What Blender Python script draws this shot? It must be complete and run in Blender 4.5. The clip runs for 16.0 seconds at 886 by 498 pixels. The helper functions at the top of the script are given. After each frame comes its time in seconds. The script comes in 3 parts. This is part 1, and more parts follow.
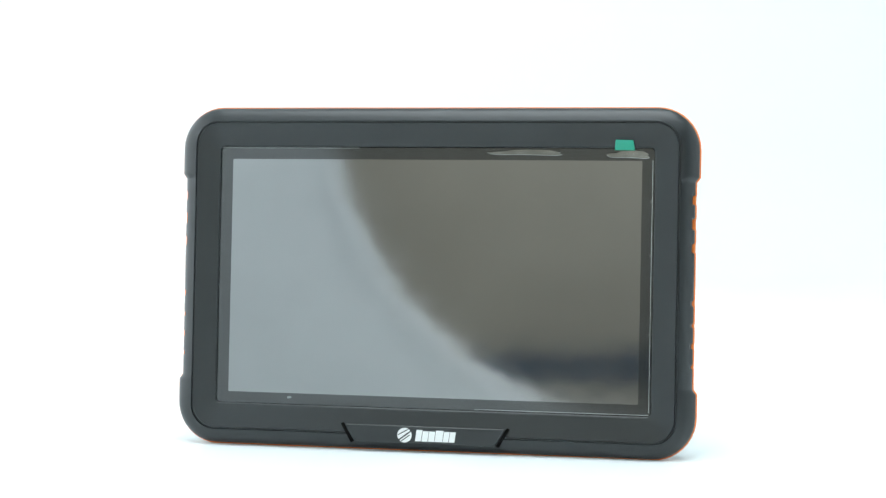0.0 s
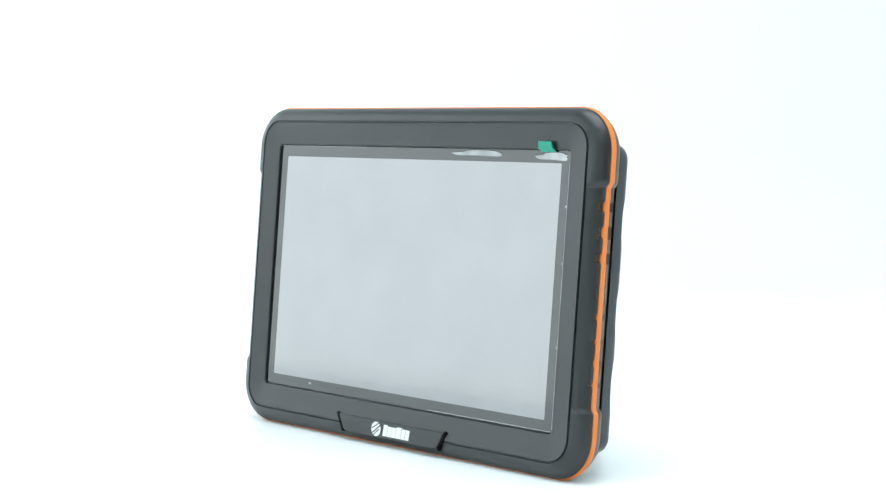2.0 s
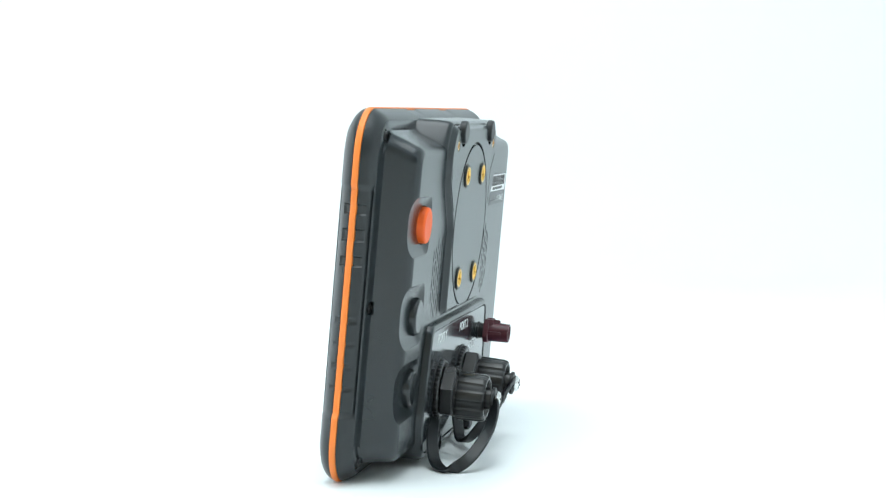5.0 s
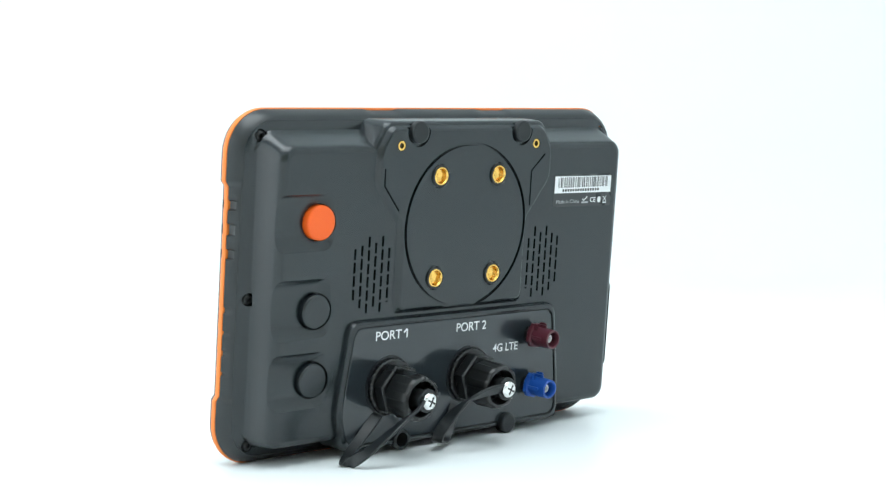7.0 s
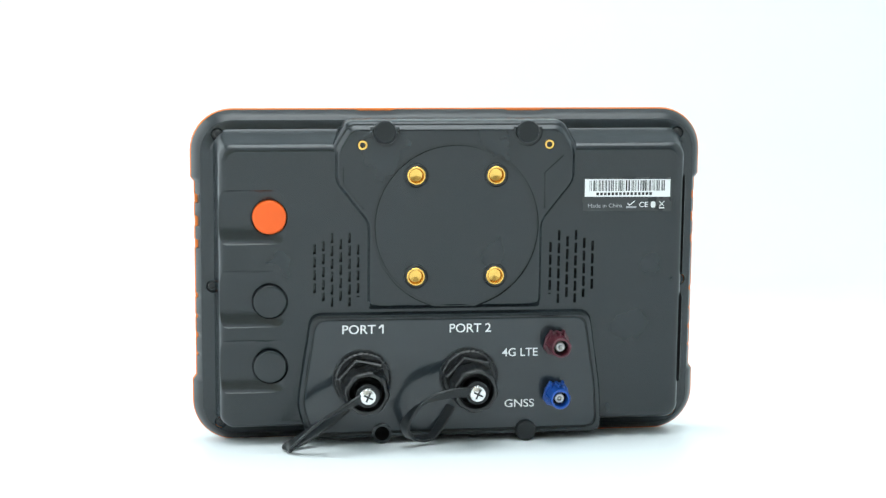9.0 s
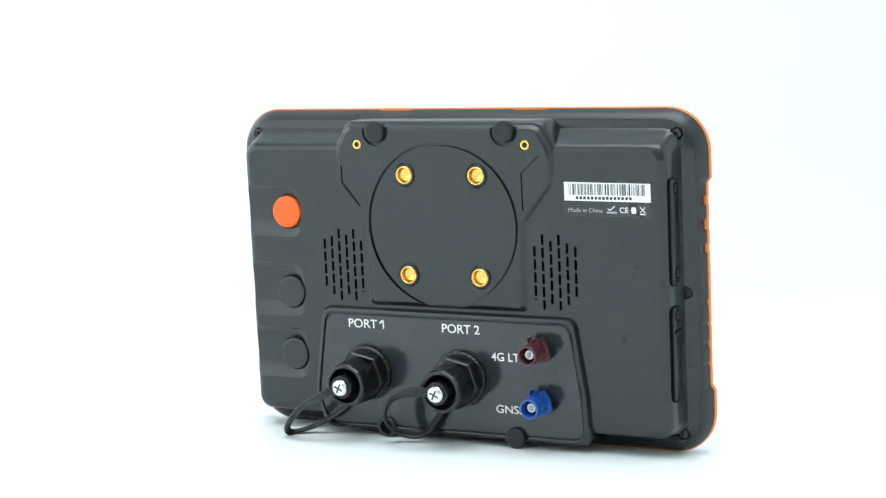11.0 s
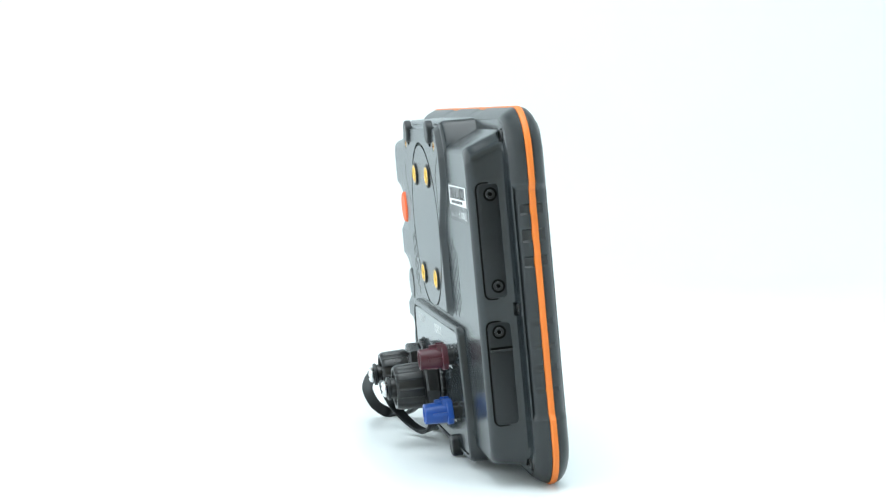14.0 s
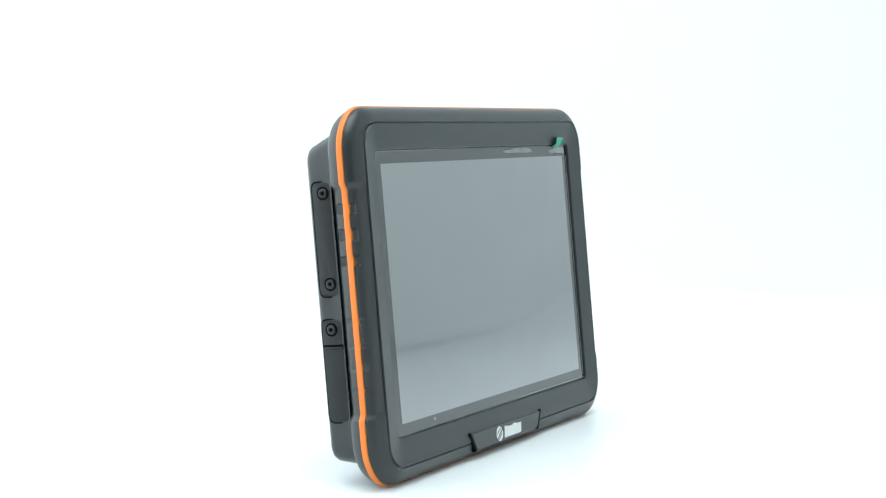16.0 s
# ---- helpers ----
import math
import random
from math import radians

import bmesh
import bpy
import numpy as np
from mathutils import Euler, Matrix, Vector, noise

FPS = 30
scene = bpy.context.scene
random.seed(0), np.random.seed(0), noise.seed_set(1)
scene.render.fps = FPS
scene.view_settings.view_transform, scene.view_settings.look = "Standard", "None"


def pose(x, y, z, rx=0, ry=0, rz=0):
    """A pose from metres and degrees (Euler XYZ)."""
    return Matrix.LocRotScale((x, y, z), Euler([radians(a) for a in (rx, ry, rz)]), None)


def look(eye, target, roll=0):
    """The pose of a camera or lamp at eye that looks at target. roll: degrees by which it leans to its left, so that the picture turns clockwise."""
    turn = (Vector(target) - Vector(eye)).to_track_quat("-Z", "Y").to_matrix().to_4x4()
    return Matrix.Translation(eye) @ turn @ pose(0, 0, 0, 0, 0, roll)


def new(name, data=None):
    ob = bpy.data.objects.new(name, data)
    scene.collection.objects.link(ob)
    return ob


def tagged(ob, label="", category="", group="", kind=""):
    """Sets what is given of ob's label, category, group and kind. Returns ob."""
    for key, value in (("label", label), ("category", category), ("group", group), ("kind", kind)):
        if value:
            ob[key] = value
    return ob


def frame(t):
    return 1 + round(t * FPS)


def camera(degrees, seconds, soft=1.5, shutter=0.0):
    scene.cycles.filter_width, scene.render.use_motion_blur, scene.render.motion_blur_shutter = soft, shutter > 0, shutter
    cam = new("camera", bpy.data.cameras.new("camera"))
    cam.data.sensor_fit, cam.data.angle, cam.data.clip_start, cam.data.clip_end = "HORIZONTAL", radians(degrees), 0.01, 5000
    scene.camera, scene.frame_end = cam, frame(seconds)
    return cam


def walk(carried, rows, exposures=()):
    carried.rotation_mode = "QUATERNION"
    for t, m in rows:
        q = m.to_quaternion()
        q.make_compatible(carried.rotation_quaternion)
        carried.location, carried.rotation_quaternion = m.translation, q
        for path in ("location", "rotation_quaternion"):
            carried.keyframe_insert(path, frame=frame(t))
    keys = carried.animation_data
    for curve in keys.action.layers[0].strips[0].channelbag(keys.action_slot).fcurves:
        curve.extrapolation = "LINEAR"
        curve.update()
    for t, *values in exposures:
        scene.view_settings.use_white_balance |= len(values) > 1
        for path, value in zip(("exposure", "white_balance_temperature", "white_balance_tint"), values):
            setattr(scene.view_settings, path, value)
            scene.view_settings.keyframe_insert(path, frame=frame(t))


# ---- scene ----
cam = camera(27.2, 16.0, soft=1.3)
EYE = pose(0, -0.9903, 0.17635, 90 - 4.101, 0.094, 0.125)
walk(cam, [(0, EYE), (16, EYE)])

# ---- light: a white light tent with a large soft lamp above and one at its side, and an added room fill ----
world = bpy.data.worlds.new("studio")
world.use_nodes = True
world.node_tree.nodes["Background"].inputs[0].default_value = (0.8, 0.9, 1.0, 1)
world.node_tree.nodes["Background"].inputs[1].default_value = 0.02
scene.world = world


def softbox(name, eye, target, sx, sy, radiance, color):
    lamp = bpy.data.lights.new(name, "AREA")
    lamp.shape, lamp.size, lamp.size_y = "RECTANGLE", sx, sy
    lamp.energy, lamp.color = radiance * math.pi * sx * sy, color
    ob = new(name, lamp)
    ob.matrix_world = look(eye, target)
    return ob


softbox("overhead_softbox", (0, -0.32, 1.60), (0, -0.319, 0), 1.25, 1.25, 4.5, (0.89, 0.97, 1.0))
softbox("side_softbox", (-1.26, 0.16, 0.67), (0, 0.16, 0.67), 2.5, 1.36, 1.34, (0.91, 0.975, 1.0))
# unseen fill, added only to brighten the room mirrored in the display
softbox("room_fill", (-1.0, -2.4, 2.5), (-1.0, -2.401, 0), 2.2, 1.6, 17.0, (0.93, 0.97, 0.94))


# ---- materials ----
def mat(name, color, rough=0.5, metal=0.0, vary=0.15, grain=900.0, bump=0.1, spec=0.5, blotch=30.0, rvary=0.1, coat=0.0, edge=1.0):
    m = bpy.data.materials.new(name)
    m.use_nodes = True
    nt = m.node_tree
    b = nt.nodes["Principled BSDF"]
    b.inputs["Metallic"].default_value = metal
    b.inputs["Specular IOR Level"].default_value = spec
    b.inputs["Specular Tint"].default_value = (edge, edge, edge, 1)
    b.inputs["Coat Weight"].default_value = coat
    b.inputs["Coat Roughness"].default_value = 0.05
    co = nt.nodes.new("ShaderNodeTexCoord")
    big, fine = nt.nodes.new("ShaderNodeTexNoise"), nt.nodes.new("ShaderNodeTexNoise")
    for n, s, d in ((big, blotch, 4), (fine, grain, 2)):
        n.inputs["Scale"].default_value, n.inputs["Detail"].default_value = s, d
        nt.links.new(co.outputs["Object"], n.inputs["Vector"])
    ramp = nt.nodes.new("ShaderNodeMapRange")
    ramp.inputs["From Min"].default_value, ramp.inputs["From Max"].default_value = 0.25, 0.75
    ramp.inputs["To Min"].default_value, ramp.inputs["To Max"].default_value = 1 - vary, 1 + vary
    nt.links.new(big.outputs["Fac"], ramp.inputs["Value"])
    mul = nt.nodes.new("ShaderNodeVectorMath")
    mul.operation = "SCALE"
    mul.inputs[0].default_value = color
    nt.links.new(ramp.outputs["Result"], mul.inputs["Scale"])
    nt.links.new(mul.outputs["Vector"], b.inputs["Base Color"])
    rr = nt.nodes.new("ShaderNodeMapRange")
    rr.inputs["To Min"].default_value, rr.inputs["To Max"].default_value = max(rough - rvary, 0.02), rough + rvary
    nt.links.new(big.outputs["Fac"], rr.inputs["Value"])
    nt.links.new(rr.outputs["Result"], b.inputs["Roughness"])
    if bump:
        bn = nt.nodes.new("ShaderNodeBump")
        bn.inputs["Strength"].default_value, bn.inputs["Distance"].default_value = bump, 0.0003
        nt.links.new(fine.outputs["Fac"], bn.inputs["Height"])
        nt.links.new(bn.outputs["Normal"], b.inputs["Normal"])
    return m


WHITE = mat("white_fabric", (0.82, 0.85, 0.86), 0.85, vary=0.015, grain=400, bump=0.05, blotch=2, rvary=0.05)
FLOOR = mat("white_board", (0.85, 0.89, 0.90), 0.35, vary=0.012, grain=300, bump=0.02, blotch=3, rvary=0.05)
ROOM = mat("room_paint", (0.33, 0.325, 0.29), 0.8, vary=0.1, grain=60, bump=0.1, blotch=1.5)
BLUE_BENCH = mat("dark_blue_vinyl", (0.03, 0.06, 0.11), 0.5, vary=0.15, blotch=5)
RUBBER = mat("charcoal_rubber", (0.012, 0.0155, 0.0175), 0.33, spec=0.5, bump=0.10, grain=1500, blotch=25, vary=0.1, rvary=0.02)
PLASTIC = mat("charcoal_plastic", (0.0100, 0.0150, 0.0180), 0.24, spec=0.54, bump=0.08, grain=1800, blotch=20, vary=0.1, rvary=0.015)
BLACK = mat("black_plastic", (0.006, 0.007, 0.0075), 0.3, bump=0.08, grain=1500)
SOFT = mat("black_soft_rubber", (0.0065, 0.009, 0.0105), 0.4, spec=0.4, bump=0.1, grain=1200)
PANEL = mat("glossy_charcoal_plate", (0.021, 0.028, 0.033), 0.12, vary=0.08, spec=0.62, bump=0.03, grain=1500, blotch=15, rvary=0.03)
GLASS = mat("black_cover_glass", (0.014, 0.016, 0.017), 0.07, vary=0.1, bump=0.0, spec=0.95, rvary=0.02)
DISPLAY = mat("switched_off_display", (0.228, 0.230, 0.233), 0.07, metal=1.0, coat=1.0, vary=0.04, bump=0.35, grain=28, blotch=25, rvary=0.02, edge=1.0)
BUBBLE = mat("film_bubble", (0.24, 0.25, 0.25), 0.16, metal=1.0, vary=0.25, bump=0.0, blotch=120)
FILM = mat("clear_film_strip", (0.30, 0.32, 0.32), 0.15, vary=0.15, bump=0.0, blotch=90)
ORANGE = mat("orange_rubber_band", (0.80, 0.20, 0.025), 0.45, vary=0.08, bump=0.05)
BUTTON_ORANGE = mat("orange_button", (0.88, 0.115, 0.006), 0.5, vary=0.05, bump=0.04)
BRASS = mat("brass", (0.80, 0.50, 0.13), 0.25, metal=1.0, vary=0.12, bump=0.1, grain=700, blotch=200)
STEEL = mat("bright_steel", (0.75, 0.75, 0.74), 0.25, metal=1.0, vary=0.08, bump=0.04, blotch=300)
MAROON = mat("maroon_plastic", (0.075, 0.013, 0.022), 0.35, vary=0.1, bump=0.05)
BLUE = mat("blue_plastic", (0.010, 0.075, 0.36), 0.32, vary=0.08, bump=0.05)
PRINT = mat("white_print", (0.72, 0.74, 0.74), 0.6, vary=0.05, bump=0.0)
GREY_PRINT = mat("grey_print", (0.36, 0.37, 0.38), 0.6, vary=0.05, bump=0.0)
INK = mat("black_ink", (0.02, 0.02, 0.022), 0.6, vary=0.05, bump=0.0)
LABEL = mat("white_label", (0.80, 0.81, 0.82), 0.45, vary=0.02, bump=0.0)
DARK_LABEL = mat("dark_label", (0.025, 0.028, 0.03), 0.3, vary=0.05, bump=0.0)
# near-black that puts the shade of recesses into the colour
RECESS_SHADE = mat("painted_recess_shade", (0.002, 0.002, 0.002), 0.9, vary=0.05, bump=0.0, spec=0.1)
GREEN = mat("green_tape", (0.008, 0.30, 0.20), 0.4, vary=0.06, bump=0.0)


# ---- mesh helpers (plans in millimetres: x across, y towards the back, z up) ----
def finish(me, angle=32):
    bm = bmesh.new()
    bm.from_mesh(me)
    bm.normal_update()
    for f in bm.faces:
        f.smooth = True
    for e in bm.edges:
        flat = any(f.normal.y > 0.9995 for f in e.link_faces)  # rims of flat backs stay crisp
        e.smooth = len(e.link_faces) == 2 and e.calc_face_angle(0) < radians(2.5 if flat else angle)
    bm.to_mesh(me)
    bm.free()


def part(name, bm, material, parent, label="", scale=0.001):
    bmesh.ops.remove_doubles(bm, verts=bm.verts, dist=1e-5)
    bmesh.ops.recalc_face_normals(bm, faces=bm.faces)
    bmesh.ops.scale(bm, vec=(scale,) * 3, verts=bm.verts)
    me = bpy.data.meshes.new(name)
    bm.to_mesh(me)
    bm.free()
    me.materials.append(material)
    finish(me)
    ob = new(name, me)
    ob.parent = parent
    if label:
        ob["label"] = label
    return ob


def carve(ob, bm):
    """Cuts the solid bm out of the part ob."""
    bmesh.ops.recalc_face_normals(bm, faces=bm.faces)
    bmesh.ops.scale(bm, vec=(0.001,) * 3, verts=bm.verts)
    me = bpy.data.meshes.new("cutter")
    bm.to_mesh(me)
    bm.free()
    cutter = new("cutter", me)
    mod = ob.modifiers.new("cut", "BOOLEAN")
    mod.operation, mod.object, mod.solver = "DIFFERENCE", cutter, "EXACT"
    cut = bpy.data.meshes.new_from_object(ob.evaluated_get(bpy.context.evaluated_depsgraph_get()))
    ob.modifiers.clear()
    if not cut.vertices:
        cut = ob.data
    cut.name = ob.data.name
    ob.data = cut
    finish(cut)
    bpy.data.objects.remove(cutter)


def loft(rings, caps=(True, True), bm=None, closed=False):
    """rings: lists of (x, y, z) of one length."""
    bm = bm or bmesh.new()
    vs = [[bm.verts.new(p) for p in r] for r in rings]
    n = len(vs[0])
    pairs = list(zip(vs, vs[1:])) + ([(vs[-1], vs[0])] if closed else [])
    for a, b in pairs:
        for i in range(n):
            bm.faces.new((a[i], a[(i + 1) % n], b[(i + 1) % n], b[i]))
    if not closed:
        if caps[0]:
            bm.faces.new(vs[0])
        if caps[1]:
            bm.faces.new(vs[-1])
    return bm


def rrect(hw, z0, z1, r, corner=10, side=150, top=72):
    """A rounded rectangle round x = 0, as (x, z), with points along its straight sides too."""
    pts = []
    spots = ((hw - r, z1 - r, 0, top), (-hw + r, z1 - r, 90, side), (-hw + r, z0 + r, 180, top), (hw - r, z0 + r, 270, side))
    for k, (cx, cz, a, n) in enumerate(spots):
        arc = [(cx + r * math.cos(radians(a + 90 * i / corner)), cz + r * math.sin(radians(a + 90 * i / corner))) for i in range(corner + 1)]
        pts += arc
        nx, nz, na, _ = spots[(k + 1) % 4]
        end = (nx + r * math.cos(radians(na)), nz + r * math.sin(radians(na)))
        pts += [(arc[-1][0] + (end[0] - arc[-1][0]) * i / n, arc[-1][1] + (end[1] - arc[-1][1]) * i / n) for i in range(1, n)]
    return pts


def offset(poly, d):
    """The polygon moved inwards by d, corner by corner."""
    area = sum(a[0] * b[1] - b[0] * a[1] for a, b in zip(poly, poly[1:] + poly[:1]))
    sign, out = (1 if area > 0 else -1), []
    for i, p in enumerate(poly):
        a, b = Vector(poly[i - 1]), Vector(poly[(i + 1) % len(poly)])
        u, v = (Vector(p) - a).normalized(), (b - Vector(p)).normalized()
        nu, nv = Vector((-u.y, u.x)) * sign, Vector((-v.y, v.x)) * sign
        k = d / max(0.3, 1 + nu.dot(nv))
        out.append(tuple(Vector(p) + (nu + nv) * k))
    return out


def round_poly(poly, r, n=5):
    out = []
    for i, p in enumerate(poly):
        p, a, b = Vector(p), Vector(poly[i - 1]), Vector(poly[(i + 1) % len(poly)])
        ra = min(r, (a - p).length * 0.45, (b - p).length * 0.45)
        s, e = p + (a - p).normalized() * ra, p + (b - p).normalized() * ra
        for k in range(n + 1):
            t = k / n
            out.append(tuple(s * (1 - t) ** 2 + p * 2 * t * (1 - t) + e * t * t))
    return out


def slab(poly, steps, bm=None):
    """poly as (x, z); steps: (inset, y) from the bottom up."""
    return loft([[(x, y, z) for x, z in offset(poly, d)] for d, y in steps], bm=bm)


def rounded_slab(poly, r, steps, n=5, bm=None):
    """As slab, with corners rounded by r after the inset."""
    return loft([[(x, y, z) for x, z in round_poly(offset(poly, d), r, n)] for d, y in steps], bm=bm)


def lathe(profile, x, z, n=28, bm=None, flutes=0, depth=0.0, outside=6):
    """profile: (r, y), turned round the line through (x, z) along y."""
    rings = []
    for r, y in profile:
        ring = []
        for i in range(n):
            a = 2 * math.pi * i / n
            q = max(r, 0.01) - (depth if flutes and r > outside and (i * flutes * 2 // n) % 2 else 0)
            ring.append((x + q * math.cos(a), y, z + q * math.sin(a)))
        rings.append(ring)
    return loft(rings, bm=bm)


def box(x0, x1, y0, y1, z0, z1, bm=None):
    return loft([[(x0, y, z0), (x1, y, z0), (x1, y, z1), (x0, y, z1)] for y in (y0, y1)], bm=bm)


def groove(path, w, y0, y1, bm=None):
    """A solid along a path of (x, z), to cut a groove."""
    bm = bm or bmesh.new()
    for a, b in zip(path, path[1:]):
        a, b = Vector(a), Vector(b)
        u = (b - a).normalized()
        s = Vector((-u.y, u.x)) * w / 2
        a, b = a - u * w * 0.3, b + u * w * 0.3
        quad = [a + s, b + s, b - s, a - s]
        loft([[(p.x, y, p.y) for p in quad] for y in (y0, y1)], bm=bm)
    return bm


def lettering(name, text, x, z, height, y, material, parent, width=None, bold=0.0, thick=0.12):
    """Raised print on the back: it reads from behind; (x, z) is its lower left corner as read."""
    cu = bpy.data.curves.new(name, "FONT")
    cu.body, cu.size, cu.extrude, cu.offset = text, 1.0, 0.01, bold
    ob = new(name, cu)
    me = bpy.data.meshes.new_from_object(ob.evaluated_get(bpy.context.evaluated_depsgraph_get()))
    bpy.data.objects.remove(ob)
    bm = bmesh.new()
    bm.from_mesh(me)
    lo = [min(v.co[i] for v in bm.verts) for i in range(2)]
    hi = [max(v.co[i] for v in bm.verts) for i in range(2)]
    s = height / (hi[1] - lo[1])
    sx = width / (hi[0] - lo[0]) if width else s
    for v in bm.verts:
        v.co = (x - (v.co.x - lo[0]) * sx, y + (thick if v.co.z > 0 else 0), z + (v.co.y - lo[1]) * s)
    return part(name, bm, material, parent)


def ribbon(path, width, thick, across, steps=10):
    """A strap along a smooth path of (x, y, z); across: the way of its width at each point."""
    pts, n = [], len(path) - 1
    P = [Vector(p) for p in path]
    A = [Vector(a).normalized() for a in across]
    for i in range(n):
        p0, p1, p2, p3 = P[max(i - 1, 0)], P[i], P[i + 1], P[min(i + 2, n)]
        for k in range(steps + (i == n - 1)):
            t = k / steps
            c = 0.5 * (2 * p1 + (p2 - p0) * t + (2 * p0 - 5 * p1 + 4 * p2 - p3) * t * t + (3 * p1 - p0 - 3 * p2 + p3) * t ** 3)
            pts.append((c, A[i].lerp(A[i + 1], t).normalized()))
    rings = []
    for i, (c, a) in enumerate(pts):
        d = (pts[min(i + 1, len(pts) - 1)][0] - pts[max(i - 1, 0)][0]).normalized()
        a = (a - d * a.dot(d)).normalized()
        b = d.cross(a)
        w, h = width / 2, thick / 2
        rings.append([tuple(c + a * u * w + b * v * h) for u, v in ((-1, -.5), (-.85, -1), (.85, -1), (1, -.5), (1, .5), (.85, 1), (-.85, 1), (-1, .5))])
    return loft(rings)


# ---- the place: a white light tent on a white board, open in front to a brown-grey room ----
def setting():
    def sheet(name, bm, material, label):
        ob = part(name, bm, material, None, label, scale=1.0)
        return tagged(ob, label, "setting", kind="structure")

    # floor and back wall in one sweep, 4 mm thick
    prof = [(-1.24, 0.0), (0.9, 0.0)]
    prof += [(0.9 + 0.6 * math.sin(radians(a)), 0.6 - 0.6 * math.cos(radians(a))) for a in range(6, 91, 6)] + [(1.5, 1.75)]
    inner = [(-1.5, y, z) for y, z in prof]
    outer = [(-1.5, y + 0.01, z - 0.01) for y, z in reversed(prof)]
    ring = inner + outer
    sheet("backdrop", loft([ring, [(1.5, y, z) for _, y, z in ring]]), FLOOR, "seamless white photo backdrop sweeping up behind the turntable spot")
    sheet("wall_left", box(-1.32, -1.3, -1.25, 1.6, 0.002, 1.74), WHITE, "white fabric side wall of a light tent")
    sheet("wall_right", box(1.3, 1.32, -1.25, 1.6, 0.002, 1.74), WHITE, "white fabric side wall of a light tent")
    sheet("ceiling", box(-1.35, 1.35, -1.25, 1.6, 1.76, 1.78), WHITE, "white fabric roof of a light tent")
    # front wall with a round opening
    cz, r, left, right, mid = 0.523, 0.50, -0.265, 0.70, 0.195
    x0, x1, z0, z1 = -1.7, 1.7, -0.3, 2.1
    hole = [((right if math.cos(a) > 0 else left) + r * math.cos(a), cz + r * math.sin(a)) for a in [2 * math.pi * (i + 0.5) / 96 for i in range(96)]]
    rim = []
    for x, z in hole:
        c, s = x - mid, z - cz
        k = min(((x1 if c > 0 else x0) - mid) / c, ((z1 if s > 0 else z0) - cz) / s)
        rim.append((mid + k * c, cz + k * s))
    rings = [[(x, y, z) for x, z in ps] for ps, y in ((hole, -1.25), (rim, -1.25), (rim, -1.262), (hole, -1.262))]
    front = sheet("wall_front", loft(rings, closed=True), WHITE, "white tent front with a round opening")
    hem = [[(x + 0.018 * math.cos(t) * math.cos(a), -1.25 + 0.018 * math.sin(t), z + 0.018 * math.cos(t) * math.sin(a)) for t in [math.pi * 2 * j / 8 for j in range(8)]]
           for (x, z), a in zip(hole, [2 * math.pi * (i + 0.5) / 96 for i in range(96)])]
    tagged(part("hem", loft(hem, closed=True), WHITE, front, "white stitched hem round the opening", scale=1.0))
    # the room beyond the opening
    sheet("room_floor", box(-4.5, 4.5, -3.6, -1.27, -0.03, -0.01), ROOM, "brown-grey floor of the room beyond the tent")
    sheet("room_wall", box(-4.5, 4.5, -3.64, -3.6, -0.03, 2.6), ROOM, "plain brown-grey wall of the room beyond the tent")
    sheet("room_wall_left", box(-4.54, -4.5, -3.64, -1.2, -0.03, 2.6), ROOM, "plain brown-grey side wall of the room")
    sheet("room_wall_right", box(4.5, 4.54, -3.64, -1.2, -0.03, 2.6), ROOM, "plain brown-grey side wall of the room")
    sheet("room_ceiling", box(-4.5, 4.5, -3.64, -1.2, 2.6, 2.63), ROOM, "plain ceiling of the room beyond the tent")
    bench = new("low_bench")
    tagged(bench, "low dark blue vinyl bench seen mirrored in the screen", "bench")
    bm = loft([[(x, y, z) for x, y in ((-1.42, -3.2), (-0.3, -3.2), (-0.3, -2.95), (-1.42, -2.95))] for z in (0.165, 0.17, 0.22, 0.225)])
    part("seat", bm, BLUE_BENCH, bench, scale=1.0)
    for x in (-1.3, -0.42):
        for y in (-3.15, -3.0):
            part("leg", box(x - 0.02, x + 0.02, y - 0.02, y + 0.02, -0.01, 0.165), BLUE_BENCH, bench, scale=1.0)


# ---- the tablet ----
HW, TALL = 140.1, 180.5
RIBS = ((132.5, 2.3, 1.3), (120.5, 2.6, 1.3), (107.7, 2.3, 1.3), (79.6, 1.0, 0.8), (68.4, 1.0, 0.8), (57.6, 1.0, 0.8), (46.8, 1.0, 0.8))  # height, half width, depth


def grip(x, z, rib=1.0):
    """How far the grip zones of both short sides lie back from the outline."""
    if abs(x) < 130 or not 33 < z < 144.5:
        return 0.0
    d = 1.9 * min(1, (z - 33) / 2.4, (144.5 - z) / 2.4)
    for r, half, deep in RIBS:
        if abs(z - r) < half:
            d += rib * deep
    return d * min(1, (abs(x) - 130) / 3)


def outline(inset, y, r=None, shape=True, lift=None, rib=1.0):
    pts = rrect(HW - inset, inset - 1.0, TALL - inset, max(22 - inset, 3) if r is None else r)
    out = []
    for x, z in pts:
        g = grip(x, z, rib if inset < 1.2 else 0) if shape else 0
        if lift and z > 150 and 30 < abs(x) < 50:
            z += lift
        out.append((x - math.copysign(g, x), y, z))
    return out


def mixed(hw, z0, z1, r, y):
    return [(x, y, z) for x, z in rrect(hw, z0, z1, r)]


def screw(parent, x, y, z, r=2.6, material=BLACK):
    """A socket-head screw that faces the back."""
    bm = lathe([(r, y - 2), (r, y + 0.9), (r - 0.5, y + 1.3), (r * 0.55, y + 1.3), (r * 0.5, y + 0.1)], x, z, 18)
    return part("screw", bm, material, parent, "black socket screw")


